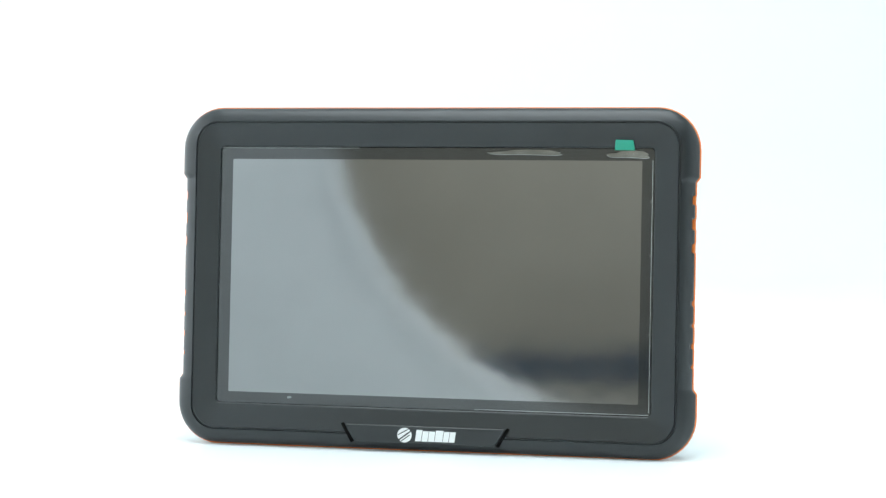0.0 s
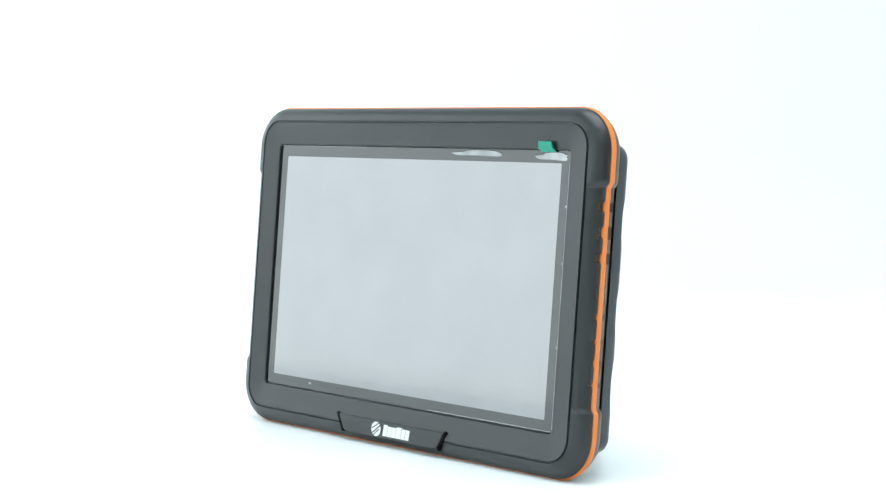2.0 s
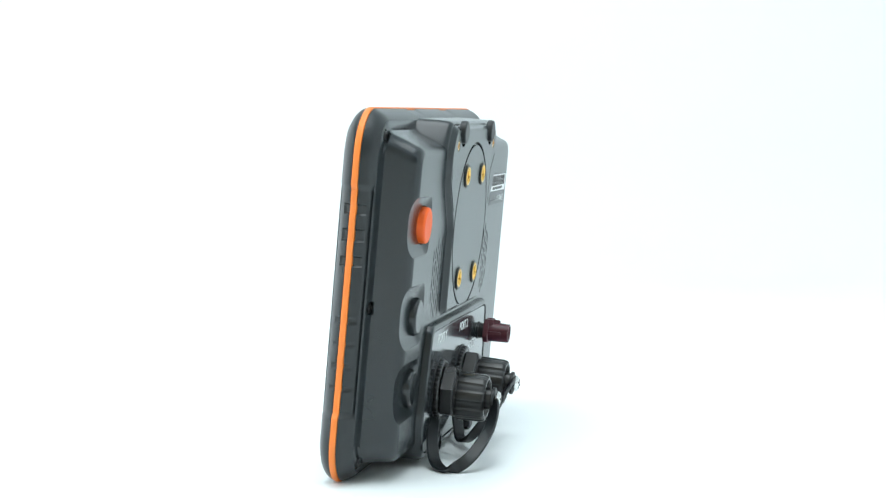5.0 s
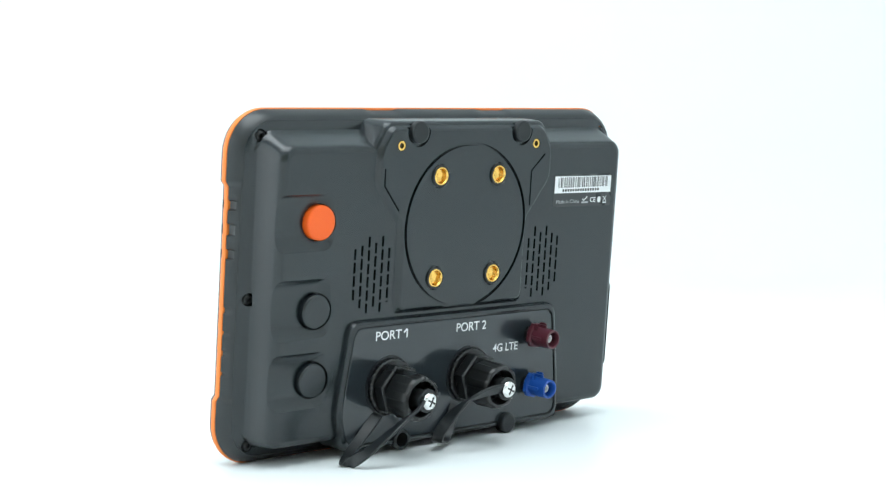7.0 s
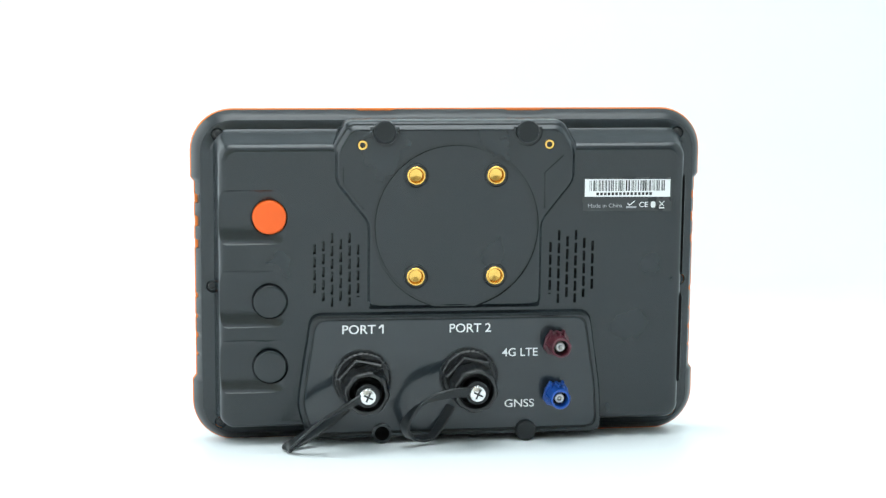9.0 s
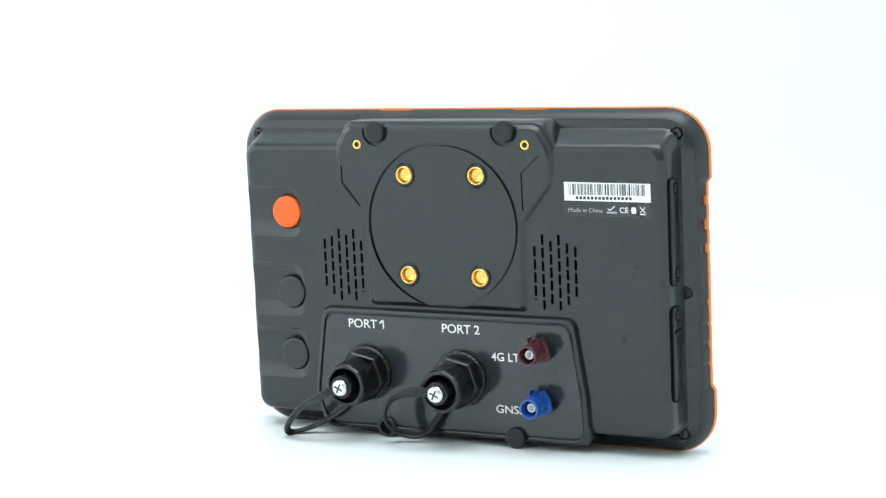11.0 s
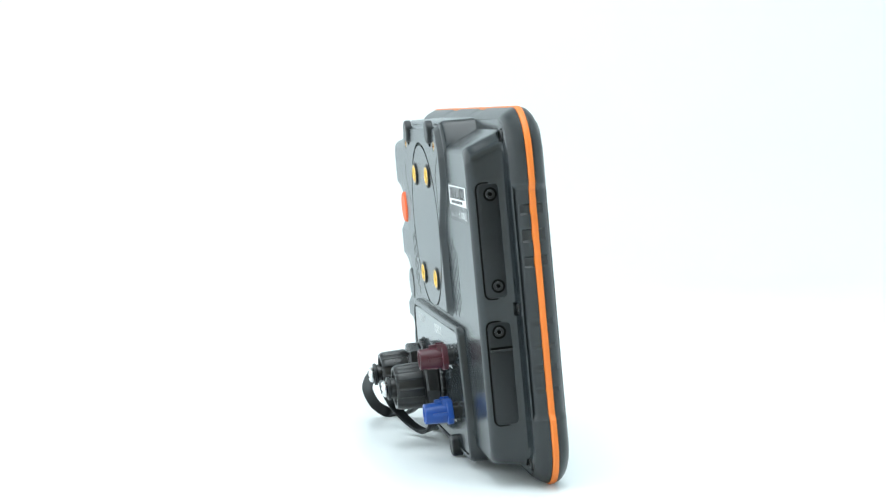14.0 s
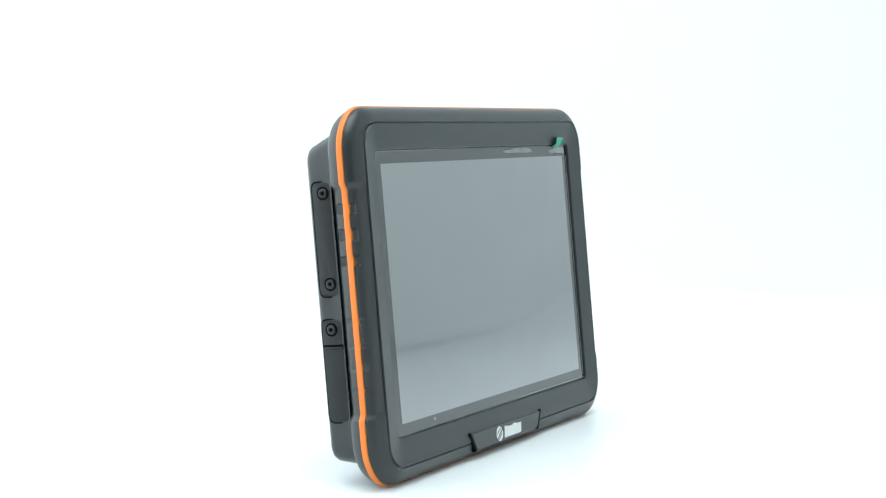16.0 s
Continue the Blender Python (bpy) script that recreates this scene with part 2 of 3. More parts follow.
def front_of(tablet):
    rings = [mixed(117.7, 20.8, 159.5, 2.5, 9.4), mixed(117.7, 20.8, 159.5, 2.5, 7.4), mixed(118.2, 20.3, 160.0, 3, 6.9),
             mixed(123.5, 14.5, 166.5, 7, 6.1), mixed(129.8, 7.9, 172.2, 12, 5.1), mixed(130.2, 7.5, 172.6, 12.2, 6.1), mixed(130.8, 7.0, 173.1, 12.6, 6.1),
             mixed(131.2, 6.6, 173.5, 13, 5.3)]
    rings += [outline(7.4, 5.5, 15.2), outline(5.0, 6.4), outline(3.0, 7.5), outline(1.5, 8.8), outline(0.5, 10.1), outline(0.1, 11.0), outline(0.0, 11.8), outline(0.8, 12.0),
              outline(0.8, 15.2), outline(0.0, 15.4, lift=-0.6), outline(0.8, 17.4, lift=-0.5), outline(2.0, 19.6, lift=-0.3), outline(3.4, 21.4), outline(5.0, 22.6)]
    bezel = part("bezel", loft(rings, caps=(False, False)), RUBBER, tablet, "charcoal rubber bezel with ribbed grips")
    band = [outline(4.0, 12.03), outline(1.0, 12.03, rib=0.22), outline(-0.3, 12.1, rib=0.22), outline(-0.6, 12.6, rib=0.22), outline(-0.7, 13.6, rib=0.22), outline(-0.6, 14.6, rib=0.22), outline(-0.3, 15.1, rib=0.22), outline(1.0, 15.17, rib=0.22), outline(4.0, 15.17)]
    part("trim_band", loft(band, caps=(False, False)), ORANGE, tablet, "bright orange band round the edge")
    glass = part("cover_glass", slab(rrect(117.6, 20.9, 159.4, 2.4, 4, 1, 1), [(0, 8.0), (0, 6.6), (0.25, 6.4)]), GLASS, tablet, "black glossy cover glass")
    glass.location.y = 0.0019
    part("display", slab(rrect(111.0, 27.0, 152.9, 0.5, 2, 1, 1), [(0, 6.39), (0.02, 6.32)]), DISPLAY, glass, "switched-off mirror-like display")
    # traces of the protective film: bubbles along its upper edge, lifted corner, lower edge
    for x0, x1, z0, z1 in ((29, 72, 155.2, 158.6), (92, 116.6, 153.8, 158.2)):
        pts = []
        for i in range(28):
            a = 2 * math.pi * i / 28
            k = 1 + 0.16 * math.sin(3 * a + x0) + 0.09 * math.sin(5 * a)
            u = math.copysign(abs(math.cos(a)) ** 0.6, math.cos(a)) * min(k, 1.1)
            pts.append(((x0 + x1) / 2 + (x1 - x0) / 2.2 * u, (z0 + z1) / 2 + (z1 - z0) / 2.2 * math.sin(a) * k))
        part("film_bubble", slab(pts, [(0, 6.39), (0.25, 6.15)]), BUBBLE, glass, "pale air bubble under the film")
    part("film_edge", box(25, 116.4, 6.25, 6.4, 21.6, 21.9), FILM, glass, "clear edge of the protective film")
    part("film_edge", box(116.3, 116.6, 6.25, 6.4, 22.9, 153), FILM, glass, "clear edge of the protective film")
    part("film_edge", box(-117, -40, 6.25, 6.4, 158.8, 159.05), FILM, glass, "clear edge of the protective film")
    for z in (131, 103, 62):
        part("film_fleck", slab(round_poly([(115.2, z), (116.4, z + .4), (116.2, z + 2), (115.4, z + 1.6)], 0.4, 2), [(0, 6.4), (0.1, 6.25)]), BUBBLE, glass)
    part("film_fleck", slab(round_poly([(-78, 24), (-75, 24.2), (-75.4, 25.6), (-77.6, 25.4)], 0.4, 2), [(0, 6.4), (0.1, 6.25)]), BUBBLE, glass)
    # green pull tab, bent outwards
    tab = loft([[(x, y + dy, z) for x, y, z in ((96.6, 6.1, 158.3), (107.2, 6.1, 158.3), (107.0, 3.2, 159.8), (106.6, 2.4, 163.2), (97.4, 2.4, 163.5), (97.0, 3.2, 159.8))] for dy in (0, 0.18)])
    part("pull_tab", tab, GREEN, tablet, "green pull tab of the screen film").location.y = 0.0019
    # name plate on the lower bezel
    plate = [(-44.5, 12.0), (42.5, 12.0), (37.5, 3.6), (35, 2.8), (-37, 2.8), (-39.5, 3.6)]
    plate = part("name_plate", slab(round_poly(plate, 1.5, 3), [(0, 9.0), (0, 3.2), (0.4, 2.8)]), RUBBER, tablet, "charcoal plate with a white mark")
    plate.location.y = 0.0017
    for end in (-1, 1):
        # solid bar: the notch's shade is in its colour, nothing is cut
        part("end_shade", groove([(end * 44.6 - 1.0, 12.0), (end * 39.4 - 1.0, 3.0)], 1.5, 3.05, 6.5), RECESS_SHADE, plate, "near-black bar painted as the shade of the notch at the plate's end")
    part("emblem", lathe([(3.9, 2.85), (3.9, 2.65), (3.2, 2.63), (2.9, 2.7)], -11.5, 7.2, 24), PRINT, plate, "round white emblem")
    part("emblem_band", groove([(-14.6, 4.6), (-7.6, 9.8)], 0.7, 2.59, 2.75), INK, plate)
    part("emblem_band", groove([(-14.8, 7.4), (-9.2, 10.6)], 0.5, 2.59, 2.75), INK, plate)
    part("emblem_band", groove([(-13.2, 4.0), (-9.0, 7.2)], 0.5, 2.59, 2.75), INK, plate)
    for x, w, h in ((-5.8, 3.2, 6.0), (-2.3, 3.2, 5.4), (1.2, 3.2, 5.4), (4.7, 4.1, 6.0), (9.1, 3.0, 5.4), (12.4, 3.0, 5.4)):
        part("mark", slab([(x, 4.2), (x + w, 4.2), (x + w + 0.9 * h / 6.4, 4.2 + h), (x + 0.9 * h / 6.4, 4.2 + h)], [(0, 2.85), (0, 2.65)]), PRINT, plate)
    return bezel


BUTTON_Z = (125.6, 80.2, 44.6)
POCKETS = ((111.4, 137.5), (66.5, 94.5), (30.7, 56.7))


def pocket(x, z0, z1, deep):
    """The soft-edged cross-section of a button pocket, as a ring at x."""
    mid, half = (z0 + z1) / 2 + 1.2, (z1 - z0) / 2 + 2.6
    arc = [(x, 41.4 - (deep + 0.2) * max(0.0, 1 - abs(u) ** 3.2) ** 0.8, mid + half * u) for u in [-1 + i / 9 for i in range(19)]]
    return arc + [(x, 42.6, mid + half), (x, 42.6, mid - half)]


def housing_of(tablet):
    rings = [outline(4.6, 21.0, shape=False), outline(5.6, 21.7, shape=False), outline(9.8, 22.4, 13, shape=False), mixed(128.6, 8.6, 170.8, 9, 23.2), mixed(127.8, 9.4, 169.4, 8, 25.0),
             mixed(126.9, 10.2, 167.2, 8, 31.0), mixed(126.3, 10.8, 165.0, 8, 35.8), mixed(125.8, 11.2, 164.4, 7.6, 37.6), mixed(124.9, 12.0, 163.5, 7, 39.0), mixed(123.6, 13.1, 162.3, 6.4, 40.0), mixed(121.8, 14.8, 160.6, 5.6, 40.4), mixed(121.0, 15.6, 159.8, 5.2, 40.4)]
    housing = part("back_housing", loft(rings), PLASTIC, tablet, "charcoal ribbed plastic back shell")
    cut = bmesh.new()
    for z0, z1 in POCKETS:
        rings = []
        for k in range(9):
            t = k / 8
            x, deep = 86.5 + 13.5 * t, 3.7 * t * t * (3 - 2 * t)
            rings.append(pocket(x, z0, z1, deep))
        rings += [pocket(122, z0, z1, 4.2), pocket(131, z0, z1, 4.6)]
        loft(rings, bm=cut)
    carve(housing, cut)
    for z in BUTTON_Z:
        carve(housing, lathe([(9.7, 34.5), (9.7, 42.0)], 99.4, z, 40))
    # loudspeaker slots
    cut = bmesh.new()
    for side in (1, -1):
        for k, (half, shift) in enumerate(((15, 0.0), (18, 3.4), (21, 0.0), (19, 3.4), (21, 0.0), (16, 3.4))):
            x, z = side * (75.6 - 4.66 * k), 98 + half - 2
            z -= shift * 0.4
            while z > 98 - half:
                box(x - 0.75, x + 0.75, 36.0, 41, max(z - 5.5, 98 - half), z, bm=cut)
                z -= 7.0
    carve(housing, cut)
    for x, z in ((126, 168), (-126, 168), (125.6, 10.2), (-126, 10.6), (129.4, 85.8), (-129.4, 85.8)):
        cut = lathe([(3.4, 21.0), (3.4, 24.2)], x, z, 20)
        carve(housing, cut)
        screw(housing, x, 21.4, z)
    # raised mounting plate
    poly = [(58, 176.0), (-58, 176.0), (-66.4, 162.0), (-66.4, 143.5), (-49, 121.5), (-49, 74.0), (49, 74.0), (49, 121.5), (66.4, 143.5), (66.4, 162.0)]
    plate = part("mounting_plate", rounded_slab(poly, 4, [(-0.6, 22.0), (-0.6, 37.6), (-0.2, 39.0), (0.5, 40.0), (1.0, 40.35), (1.7, 40.6), (3.0, 42.4), (3.4, 42.9), (3.9, 43.2), (4.4, 43.3), (4.9, 43.3)]), PLASTIC, tablet, "raised charcoal mounting plate")
    cut = bmesh.new()
    ring = [[((44.2 + u) * math.cos(a), y, 120.3 + (44.2 + u) * math.sin(a)) for u, y in ((-0.9, 41.8), (0.9, 41.8), (0.9, 44), (-0.9, 44))] for a in [2 * math.pi * i / 96 for i in range(96)]]
    loft(ring, bm=cut, closed=True)
    carve(plate, cut)
    for path in (((60.6, 152), (60.6, 143.4)), ((60.6, 143.4), (50.0, 130.4)), ((-57.5, 158), (-47.7, 149)), ((-47.7, 149), (-47.9, 130))):
        carve(plate, groove(path, 1.0, 42.3, 44.5))
    for x in (21.5, -21.5):
        for z in (93.2, 147.7):
            carve(plate, lathe([(6.5, 40.6), (6.5, 44.5)], x, z, 28))
        carve(plate, lathe([(2.9, 41.6), (2.9, 44.5)], math.copysign(50.2, x), 164.1, 20))
        carve(plate, lathe([(8.0, 41.8), (8.0, 44.5)], math.copysign(38.4, x), 171.2, 24))
    for x in (21.5, -21.5):
        for z in (93.2, 147.7):
            bm = lathe([(4.9, 40.0), (4.9, 44.2), (4.6, 44.5), (4.1, 44.5), (3.8, 44.1), (3.6, 43.6), (3.75, 43.2), (3.5, 42.7), (3.6, 42.2), (3.3, 41.7), (0.6, 41.2)], x, z, 28)
            ins = part("threaded_insert", bm, BRASS, tablet, "brass threaded insert")
            part("collar", lathe([(6.1, 41.0), (6.1, 43.9), (5.8, 44.2), (4.95, 44.2), (4.8, 44.0), (2.0, 39.0)], x, z, 28), BLACK, ins, "black collar")
    for x in (50.2, -50.2):
        ins = part("small_insert", lathe([(2.5, 41.0), (2.5, 43.2), (1.5, 43.2), (1.4, 41.5)], x, 164.1, 20), BRASS, tablet, "small brass insert")
        # black disc on the hole's floor, its depth shade put into the colour
        part("bore", lathe([(1.35, 41.4), (1.35, 42.0)], x, 164.1, 14), BLACK, ins, "black disc painted as the shade in the insert's hole")
    for x in (38.4, -38.4):
        part("rubber_foot", lathe([(5.9, 41.5), (6.1, 43.6), (5.8, 44.6), (4.9, 45.0)], x, 171.0, 28), SOFT, tablet, "round black rubber foot")
    # buttons in their pockets
    for (z0, z1), z, m, label in zip(POCKETS, BUTTON_Z, (BUTTON_ORANGE, PLASTIC, PLASTIC), ("round orange push button", "round charcoal blanking cap", "round charcoal blanking cap")):
        tall = 41.3 if m is BUTTON_ORANGE else 40.8
        bm = lathe([(9.0, 33.5), (9.0, tall - 1.2), (8.75, tall - 0.5), (8.3, tall - 0.1), (7.8, tall), (7.2, tall)], 99.4, z, 36)
        b = part("button" if m is BUTTON_ORANGE else "cap", bm, m, tablet, label)
        # black ring on the gap's floor; the shade there is its colour
        part("collar", lathe([(10.2, 33.0), (10.2, 34.8), (9.1, 34.9)], 99.4, z, 36), BLACK, b, "black ring painted as the shade in the gap round the button")
    return housing


def side_covers(tablet):
    def plate(y0, y1, z0, z1, r, steps):
        poly = round_poly([(y0, z0), (y1, z0), (y1, z1), (y0, z1)], r, 5)
        return loft([[(-x, y, z) for y, z in offset(poly, d)] for d, x in steps])

    def cover(y0, y1, z0, z1, screws, yc, ridge=None):
        c = part("side_cover", plate(y0, y1, z0, z1, 3.2, ((0, 124.6), (0, 127.0), (0.25, 127.4), (0.7, 127.6))), SOFT, tablet, "black rubber cover over the side sockets")
        # a wider near-black plate behind the cover gives its joint painted shade
        part("gap", plate(y0 - .7, y1 + .7, z0 - .7, z1 + .7, 3.8, ((0, 124.4), (0, 126.95))), RECESS_SHADE, c, "near-black plate painted as the shade in the joint round the cover")
        for z in screws:
            ring = lambda r, x: [(-x, yc + r * math.cos(math.pi * k / 10), z + r * math.sin(math.pi * k / 10)) for k in range(20)]
            # raised near-black ring; the well's shade is only its colour
            part("well_shade", loft([ring(3.3, 126), ring(3.3, 127.75), ring(2.9, 127.85), ring(2.6, 127.75)]), RECESS_SHADE, c, "near-black ring painted as the shade of the screw's well")
            part("screw", loft([ring(2.3, 126), ring(2.3, 128.0), ring(1.9, 128.3), ring(1.15, 128.3), ring(1.0, 127.6)]), BLACK, c, "black socket screw")
        if ridge:
            part("finger_ridge", plate(y0 + .6, y1 - .6, ridge - 1.7, ridge - .6, 0.4, ((0, 127.0), (0, 128.2), (0.3, 128.5))), SOFT, c, "raised finger ridge")
            # flat near-black strip, painted shade instead of a cut slot
            part("slot", plate(y0 + .6, y1 - .6, ridge - .5, ridge + .6, 0.3, ((0, 127.0), (0, 127.75))), RECESS_SHADE, c, "near-black strip painted as the shade above the ridge")
    cover(25.6, 36.6, 91.6, 146.2, (141.0, 97.4), 30.4)
    cover(25.6, 37.4, 31.0, 80.2, (75.6,), 32.0, 67.8)


def connector(tablet, x, z, strap, across):
    c = part("round_connector", lathe([(11.0, 42), (11.0, 60)], x, z, 28), BLACK, tablet, "black round bulkhead connector with a sealing cap")
    part("flange", lathe([(14.8, 43.2), (15.2, 43.8), (15.2, 45.8), (14.4, 46.6), (11, 46.6)], x, z + 2, 72, flutes=36, depth=0.5), BLACK, c, "knurled black flange")
    hexa = [(x + 14.2 * math.cos(radians(60 * k + 12)), z + 1.4 + 14.2 * math.sin(radians(60 * k + 12))) for k in range(6)]
    part("hex_nut", slab(hexa, [(0.6, 46.6), (0, 47.4), (0, 53.0), (0.8, 54.0)]), BLACK, c, "black hexagonal nut")
    part("sealing_cap", lathe([(10.6, 54.5), (12.4, 55.0), (12.6, 56.0), (12.2, 67.6), (11.7, 69.4), (11.2, 69.9), (9.6, 69.9), (9.2, 69.2), (8.9, 62.0)], x, z, 96, flutes=8, depth=0.55, outside=11), BLACK, c, "ribbed black sealing cap")
    part("boss", lathe([(8.8, 62.0), (6.4, 63.0), (5.6, 66.0), (5.4, 72.0), (4.6, 72.6)], x, z, 24), BLACK, c)
    part("strap_eye", lathe([(6.2, 72.4), (6.2, 73.8), (5.8, 74.0)], x, z, 28), SOFT, c, "rubber eye of the strap")
    part("pan_head_screw", lathe([(2.0, 73.4), (4.3, 74.6), (4.45, 75.3), (4.0, 76.2), (2.8, 76.9), (1.2, 77.1)], x, z, 28), STEEL, c, "bright cross-head screw")
    for a in (25, 115):
        u = Vector((math.cos(radians(a)), math.sin(radians(a)))) * 2.4
        # black bars laid on the head; the recess's shade is their colour
        part("cross_shade", groove([(x - u.x, z - u.y), (x + u.x, z + u.y)], 0.9, 76.0, 77.2), INK, c, "black bar painted as the shade of the cross recess")
    part("strap", ribbon(strap, 6.2, 1.7, across), SOFT, c, "looped black rubber retaining strap")
    part("strap_ring", lathe([(13.0, 42.8), (16.2, 43.0), (16.2, 43.9), (13.0, 44.1)], x, z + 2, 40), SOFT, c, "rubber ring of the strap")


def coax(tablet, x, z, m, label):
    bm = lathe([(4.6, 47.0), (5.7, 49.6), (5.6, 52.0), (5.3, 61.2), (5.0, 61.6), (4.3, 61.6), (4.1, 61.1), (4.0, 54.0), (0.5, 53.8)], x, z, 32)
    c = part("coaxial_socket", bm, m, tablet, label)
    part("stem", lathe([(5.0, 42.5), (5.0, 44.0), (4.4, 44.2), (4.4, 48.0)], x, z, 24), BLACK, c, "black stem in the panel")
    col = [(x - 7.4, z - 2.4), (x - 5.0, z - 5.6), (x, z - 6.6), (x + 5.0, z - 5.6), (x + 7.4, z - 2.4), (x + 6.2, z + 3.4), (x + 4.2, z + 6.4), (x - 4.2, z + 6.4), (x - 6.2, z + 3.4)]
    part("collar", slab(col, [(0.4, 47.2), (0, 47.6), (0, 49.8), (0.5, 50.2)]), m, c)
    for dx, w, y1, h in ((-3.4, 0.7, 52.4, 7.4), (0.0, 0.9, 56.0, 7.0), (3.4, 0.7, 52.4, 7.4)):
        part("key_rib", slab([(x + dx - w, z + 3.4), (x + dx + w, z + 3.4), (x + dx + w * 0.8, z + h), (x + dx - w * 0.8, z + h)], [(0, 47.8), (0, y1 - 0.8), (0.3, y1)]), m, c)
    for side in (-1, 1):
        part("side_rib", slab([(x + side * 4.8, z - 0.8), (x + side * 6.4, z - 0.8), (x + side * 6.4, z + 0.8), (x + side * 4.8, z + 0.8)][::side], [(0, 49.0), (0, 57.0), (0.3, 57.6)]), m, c)
    part("insulator", lathe([(3.95, 53.0), (3.95, 54.6), (2.2, 54.8)], x, z, 24), BLACK, c, "black insulator")
    part("pin", lathe([(2.5, 52.5), (2.5, 58.0), (2.2, 58.4), (1.5, 58.4), (1.3, 58.0), (1.3, 55.0)], x, z, 24), LABEL, c, "pale sleeve of the centre pin")
    part("core", lathe([(0.7, 52.5), (0.7, 57.6), (0.4, 58.0)], x, z, 14), STEEL, c, "bright centre pin")


def ports_of(tablet):
    poly = [(78.0, 73.6), (-74.5, 73.2), (-81.0, 30), (-82.2, 5.0), (79.5, 4.4), (85.6, 24)]
    part("port_frame", rounded_slab(poly, 6, [(0, 22.3), (0, 41.6), (0.9, 43.4), (2.3, 44.0), (3.0, 43.8), (3.2, 42.8), (4.0, 42.8)]), PLASTIC, tablet, "raised charcoal frame of the port panel")
    panel = part("port_panel", rounded_slab(poly, 6, [(3.7, 42.0), (3.7, 43.2), (4.0, 43.5)]), PANEL, tablet, "glossy charcoal port panel with white lettering")
    lettering("lettering", "PORT 1", 61.0, 62.4, 4.9, 43.45, PRINT, panel, 22.3, 0.008)
    part("numeral_flag", groove([(39.55, 67.0), (41.1, 65.6)], 0.95, 43.45, 43.57), PRINT, panel)
    lettering("lettering", "PORT 2", 2.9, 62.2, 4.9, 43.45, PRINT, panel, 22.6, 0.008)
    lettering("lettering", "4G LTE", -26.1, 48.4, 4.6, 43.45, PRINT, panel, 19.6, 0.008)
    lettering("lettering", "GNSS", -27.8, 20.0, 4.4, 43.45, PRINT, panel, 16.4, 0.008)
    connector(tablet, 50.1, 35.6, [(50.1, 73.2, 35.6), (60, 75.6, 31.5), (75, 75.6, 23), (87.5, 70, 11.5), (91.5, 60.5, 4.8), (83, 52, 6.0), (69, 46.6, 14), (58, 44.6, 23.5)],
              [(0.4, 0.3, 0.9), (0.05, 0.8, 0.6), (-0.25, 0.9, 0.35), (-0.3, 0.9, 0.2), (-0.3, 0.9, 0.1), (-0.4, 0.85, 0), (-0.5, 0.8, -0.1), (-0.5, 0.6, -0.3)])
    connector(tablet, -7.9, 35.8, [(-7.9, 73.2, 35.8), (5, 74.0, 36), (20, 71.5, 31), (29, 65, 18), (25, 57, 8), (13, 50.5, 7), (2, 45.2, 22)],
              [(0.5, 0.5, 1), (0.2, 0.5, 0.9), (-0.2, 0.8, 0.5), (-0.5, 0.85, 0.1), (-0.53, 0.85, 0), (-0.5, 0.8, -0.1), (-0.4, 0.7, -0.3)])
    coax(tablet, -55.2, 56.2, MAROON, "maroon coaxial aerial socket")
    coax(tablet, -55.3, 27.9, BLUE, "blue coaxial aerial socket")
    part("rubber_foot", lathe([(5.6, 41.5), (5.8, 45.0), (5.4, 46.4), (4.6, 46.9)], -39.5, 7.2, 28), SOFT, tablet, "round black rubber foot")
    soc = part("foot_socket", lathe([(5.6, 41.5), (5.6, 44.6), (5.1, 45.0), (3.9, 45.0), (3.7, 42.5)], 39.5, 7.4, 28), PLASTIC, tablet, "empty socket of a lost rubber foot")
    # near-black disc that paints the shade inside the socket
    part("hollow", lathe([(3.8, 43.4), (3.8, 44.3)], 39.5, 7.4, 18), RECESS_SHADE, soc)


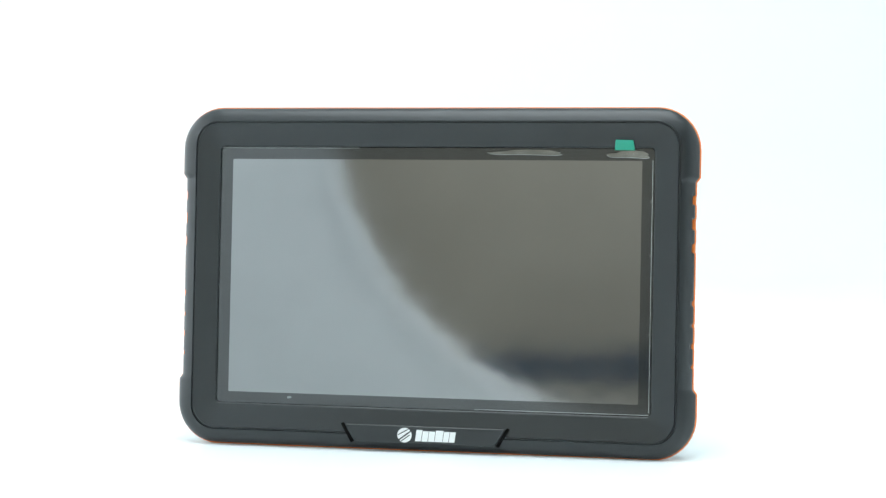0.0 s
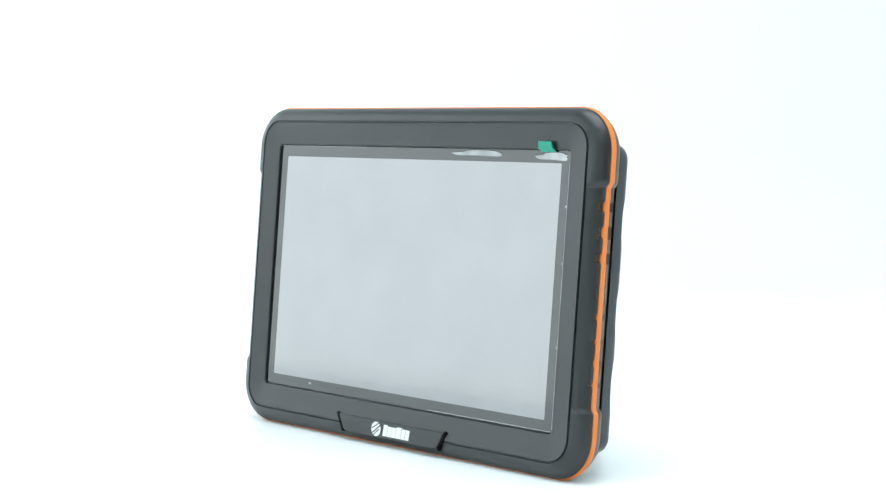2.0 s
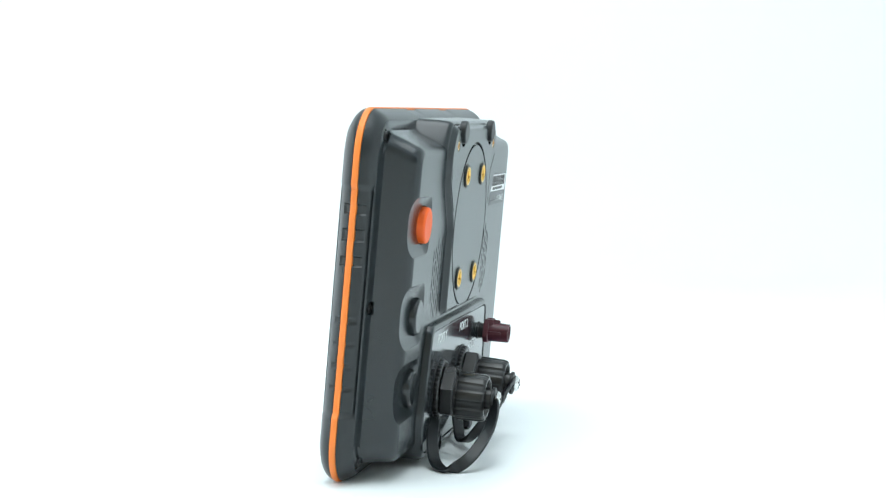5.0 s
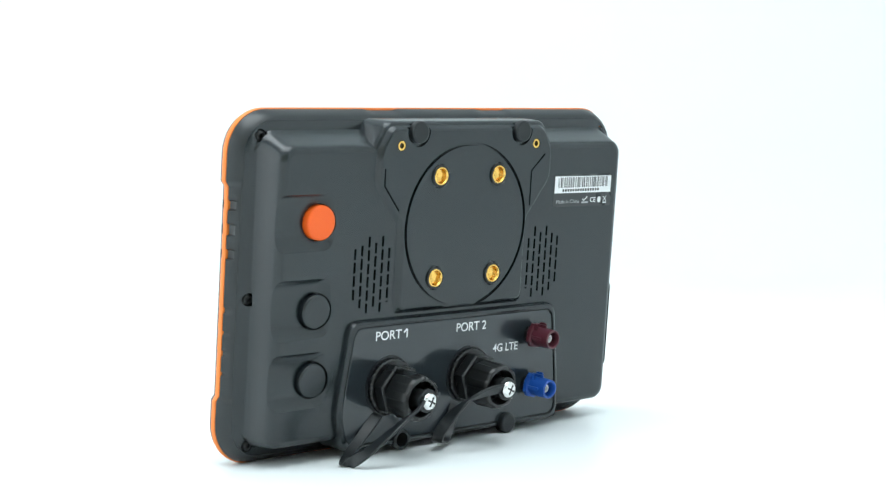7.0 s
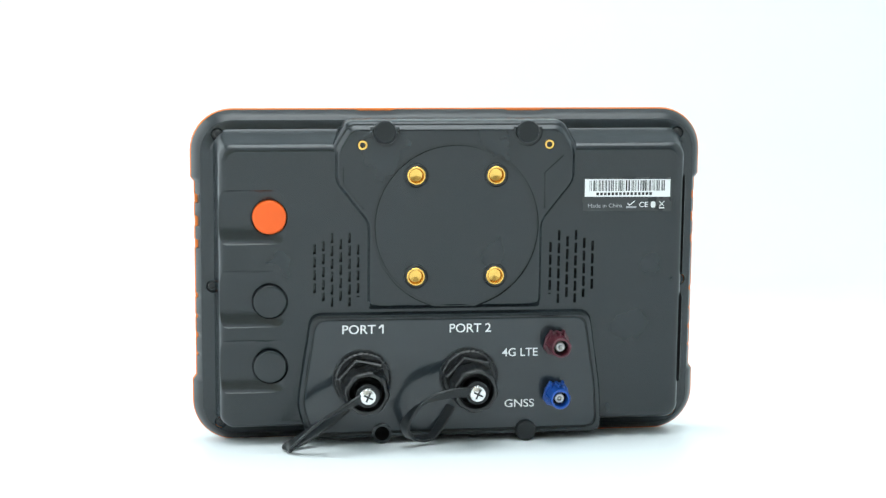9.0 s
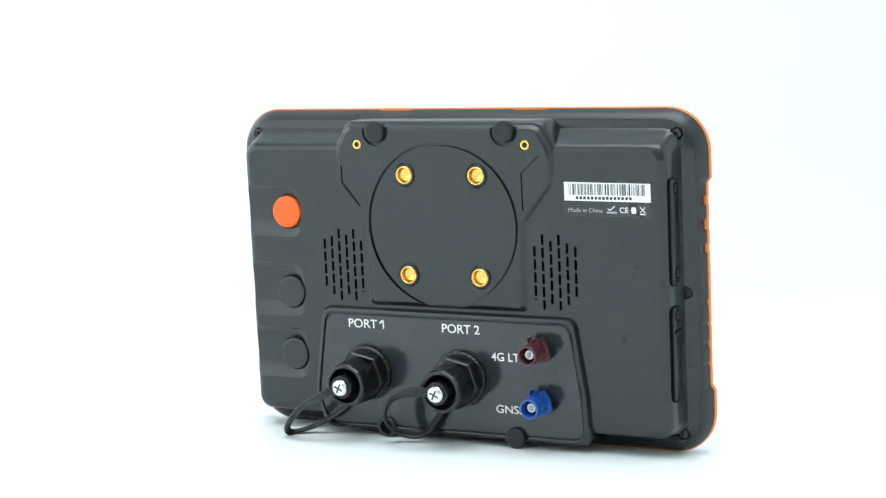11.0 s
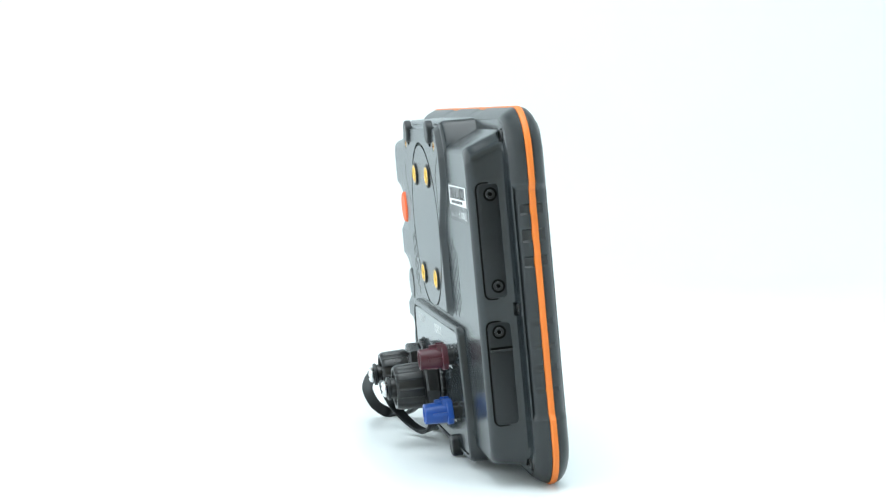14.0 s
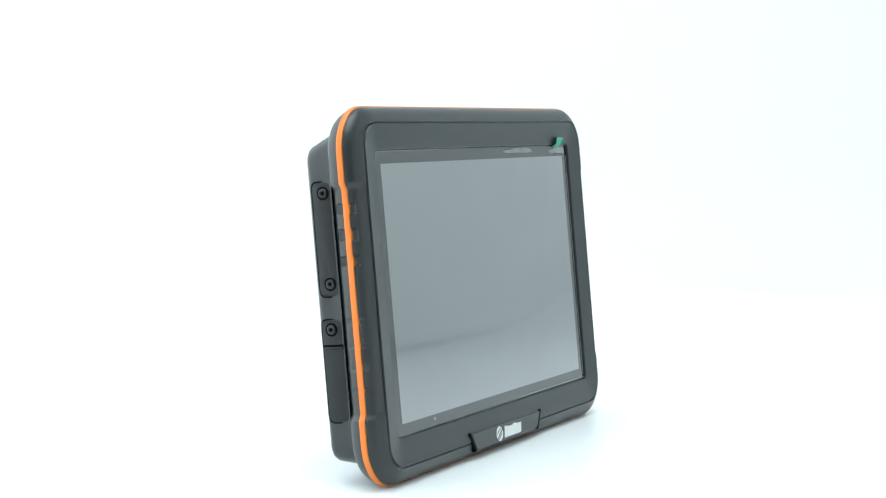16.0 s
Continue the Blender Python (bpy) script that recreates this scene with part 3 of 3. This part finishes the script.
def labels_of(tablet):
    lab = part("dark_label", slab(round_poly([(-69.6, 127.4), (-118.8, 127.0), (-118.8, 145.6), (-69.6, 145.6)], 1, 2), [(0, 40.3), (0, 40.48)]), DARK_LABEL, tablet, "dark label with small grey print")
    bar = part("barcode_label", slab([(-70.6, 135.2), (-118.0, 134.8), (-118.0, 144.4), (-70.6, 144.8)], [(0, 40.4), (0, 40.62)]), LABEL, tablet, "white label printed with a barcode")
    rng = random.Random(4)
    x, bm = -73.2, bmesh.new()
    while x > -115:
        w = rng.choice((0.28, 0.28, 0.55, 0.85))
        box(x - w, x, 40.6, 40.68, 138.2, 144.0, bm=bm)
        x -= w + rng.choice((0.3, 0.3, 0.6, 0.9))
    part("barcode", bm, INK, bar, "black barcode lines")
    bm = bmesh.new()
    for k in range(15):
        box(-77.0 - 2.1 * k - 1.4, -77.0 - 2.1 * k, 40.6, 40.68, 135.9, 137.4, bm=bm)
    part("printed_row", bm, INK, bar)
    lettering("lettering", "Made in China", -72.6, 129.2, 2.1, 40.46, GREY_PRINT, lab, 19.0, 0.0, 0.08)
    lettering("lettering", "CE", -101.0, 129.2, 2.9, 40.46, PRINT, lab, 4.8, 0.01, 0.08)
    part("symbol", groove([(-94.6, 131.2), (-95.6, 130.4), (-98.4, 132.6)], 0.5, 40.46, 40.55), PRINT, lab)
    part("printed_row", box(-99.4, -93.8, 40.46, 40.55, 128.8, 129.8), GREY_PRINT, lab)
    part("symbol", slab(round_poly([(-107.4, 128.9), (-110.0, 128.9), (-110.0, 132.3), (-107.4, 132.3)], 1, 3), [(0, 40.46), (0, 40.55)]), PRINT, lab)
    part("symbol", groove([(-112.2, 132.3), (-114.8, 129.6)], 0.4, 40.46, 40.55), PRINT, lab)
    part("symbol", groove([(-114.8, 132.3), (-112.2, 129.6)], 0.4, 40.46, 40.55), PRINT, lab)
    part("symbol", box(-115, -112, 40.46, 40.55, 128.4, 129.1), PRINT, lab)


setting()
tablet = new("rugged_tablet")
tagged(tablet, "rugged charcoal vehicle tablet with an orange edge band on white board", "tablet")
front_of(tablet)
housing_of(tablet)
side_covers(tablet)
ports_of(tablet)
labels_of(tablet)
for shell in tablet.children:
    if shell.name.split(".")[0] not in ("bezel", "trim_band", "cover_glass", "pull_tab", "name_plate"):
        shell.location.y = 0.0012  # the back shell sits this far behind the bezel


def motions():
    turns = ((0, -12.4), (0.5, -20.9), (1, -30.4), (1.5, -38.7), (2, -48.2), (2.5, -56.6), (3, -66.1), (3.5, -74.5), (4, -83.95), (4.5, -92.8), (5, -101.5), (5.5, -110.1),
             (6, -118.8), (6.5, -127.4), (7, -136.4), (7.5, -144.7), (8, -154.1), (8.5, -162.5), (9, -172.0), (9.5, -180.7), (10, -189.5), (10.5, -198.3), (11, -207.1), (11.5, -215.9),
             (12, -225.3), (12.5, -233.6), (13, -242.8), (13.5, -251.1), (14, -260.7), (14.5, -269.0), (15, -278.6), (15.5, -287.0), (16, -296.6))
    lean = pose(-0.00328, -0.04347, 0.00268, -5.28, 0.095, 0)
    walk(tablet, [(t, pose(0, 0, 0, 0, 0, a) @ lean) for t, a in turns])


motions()
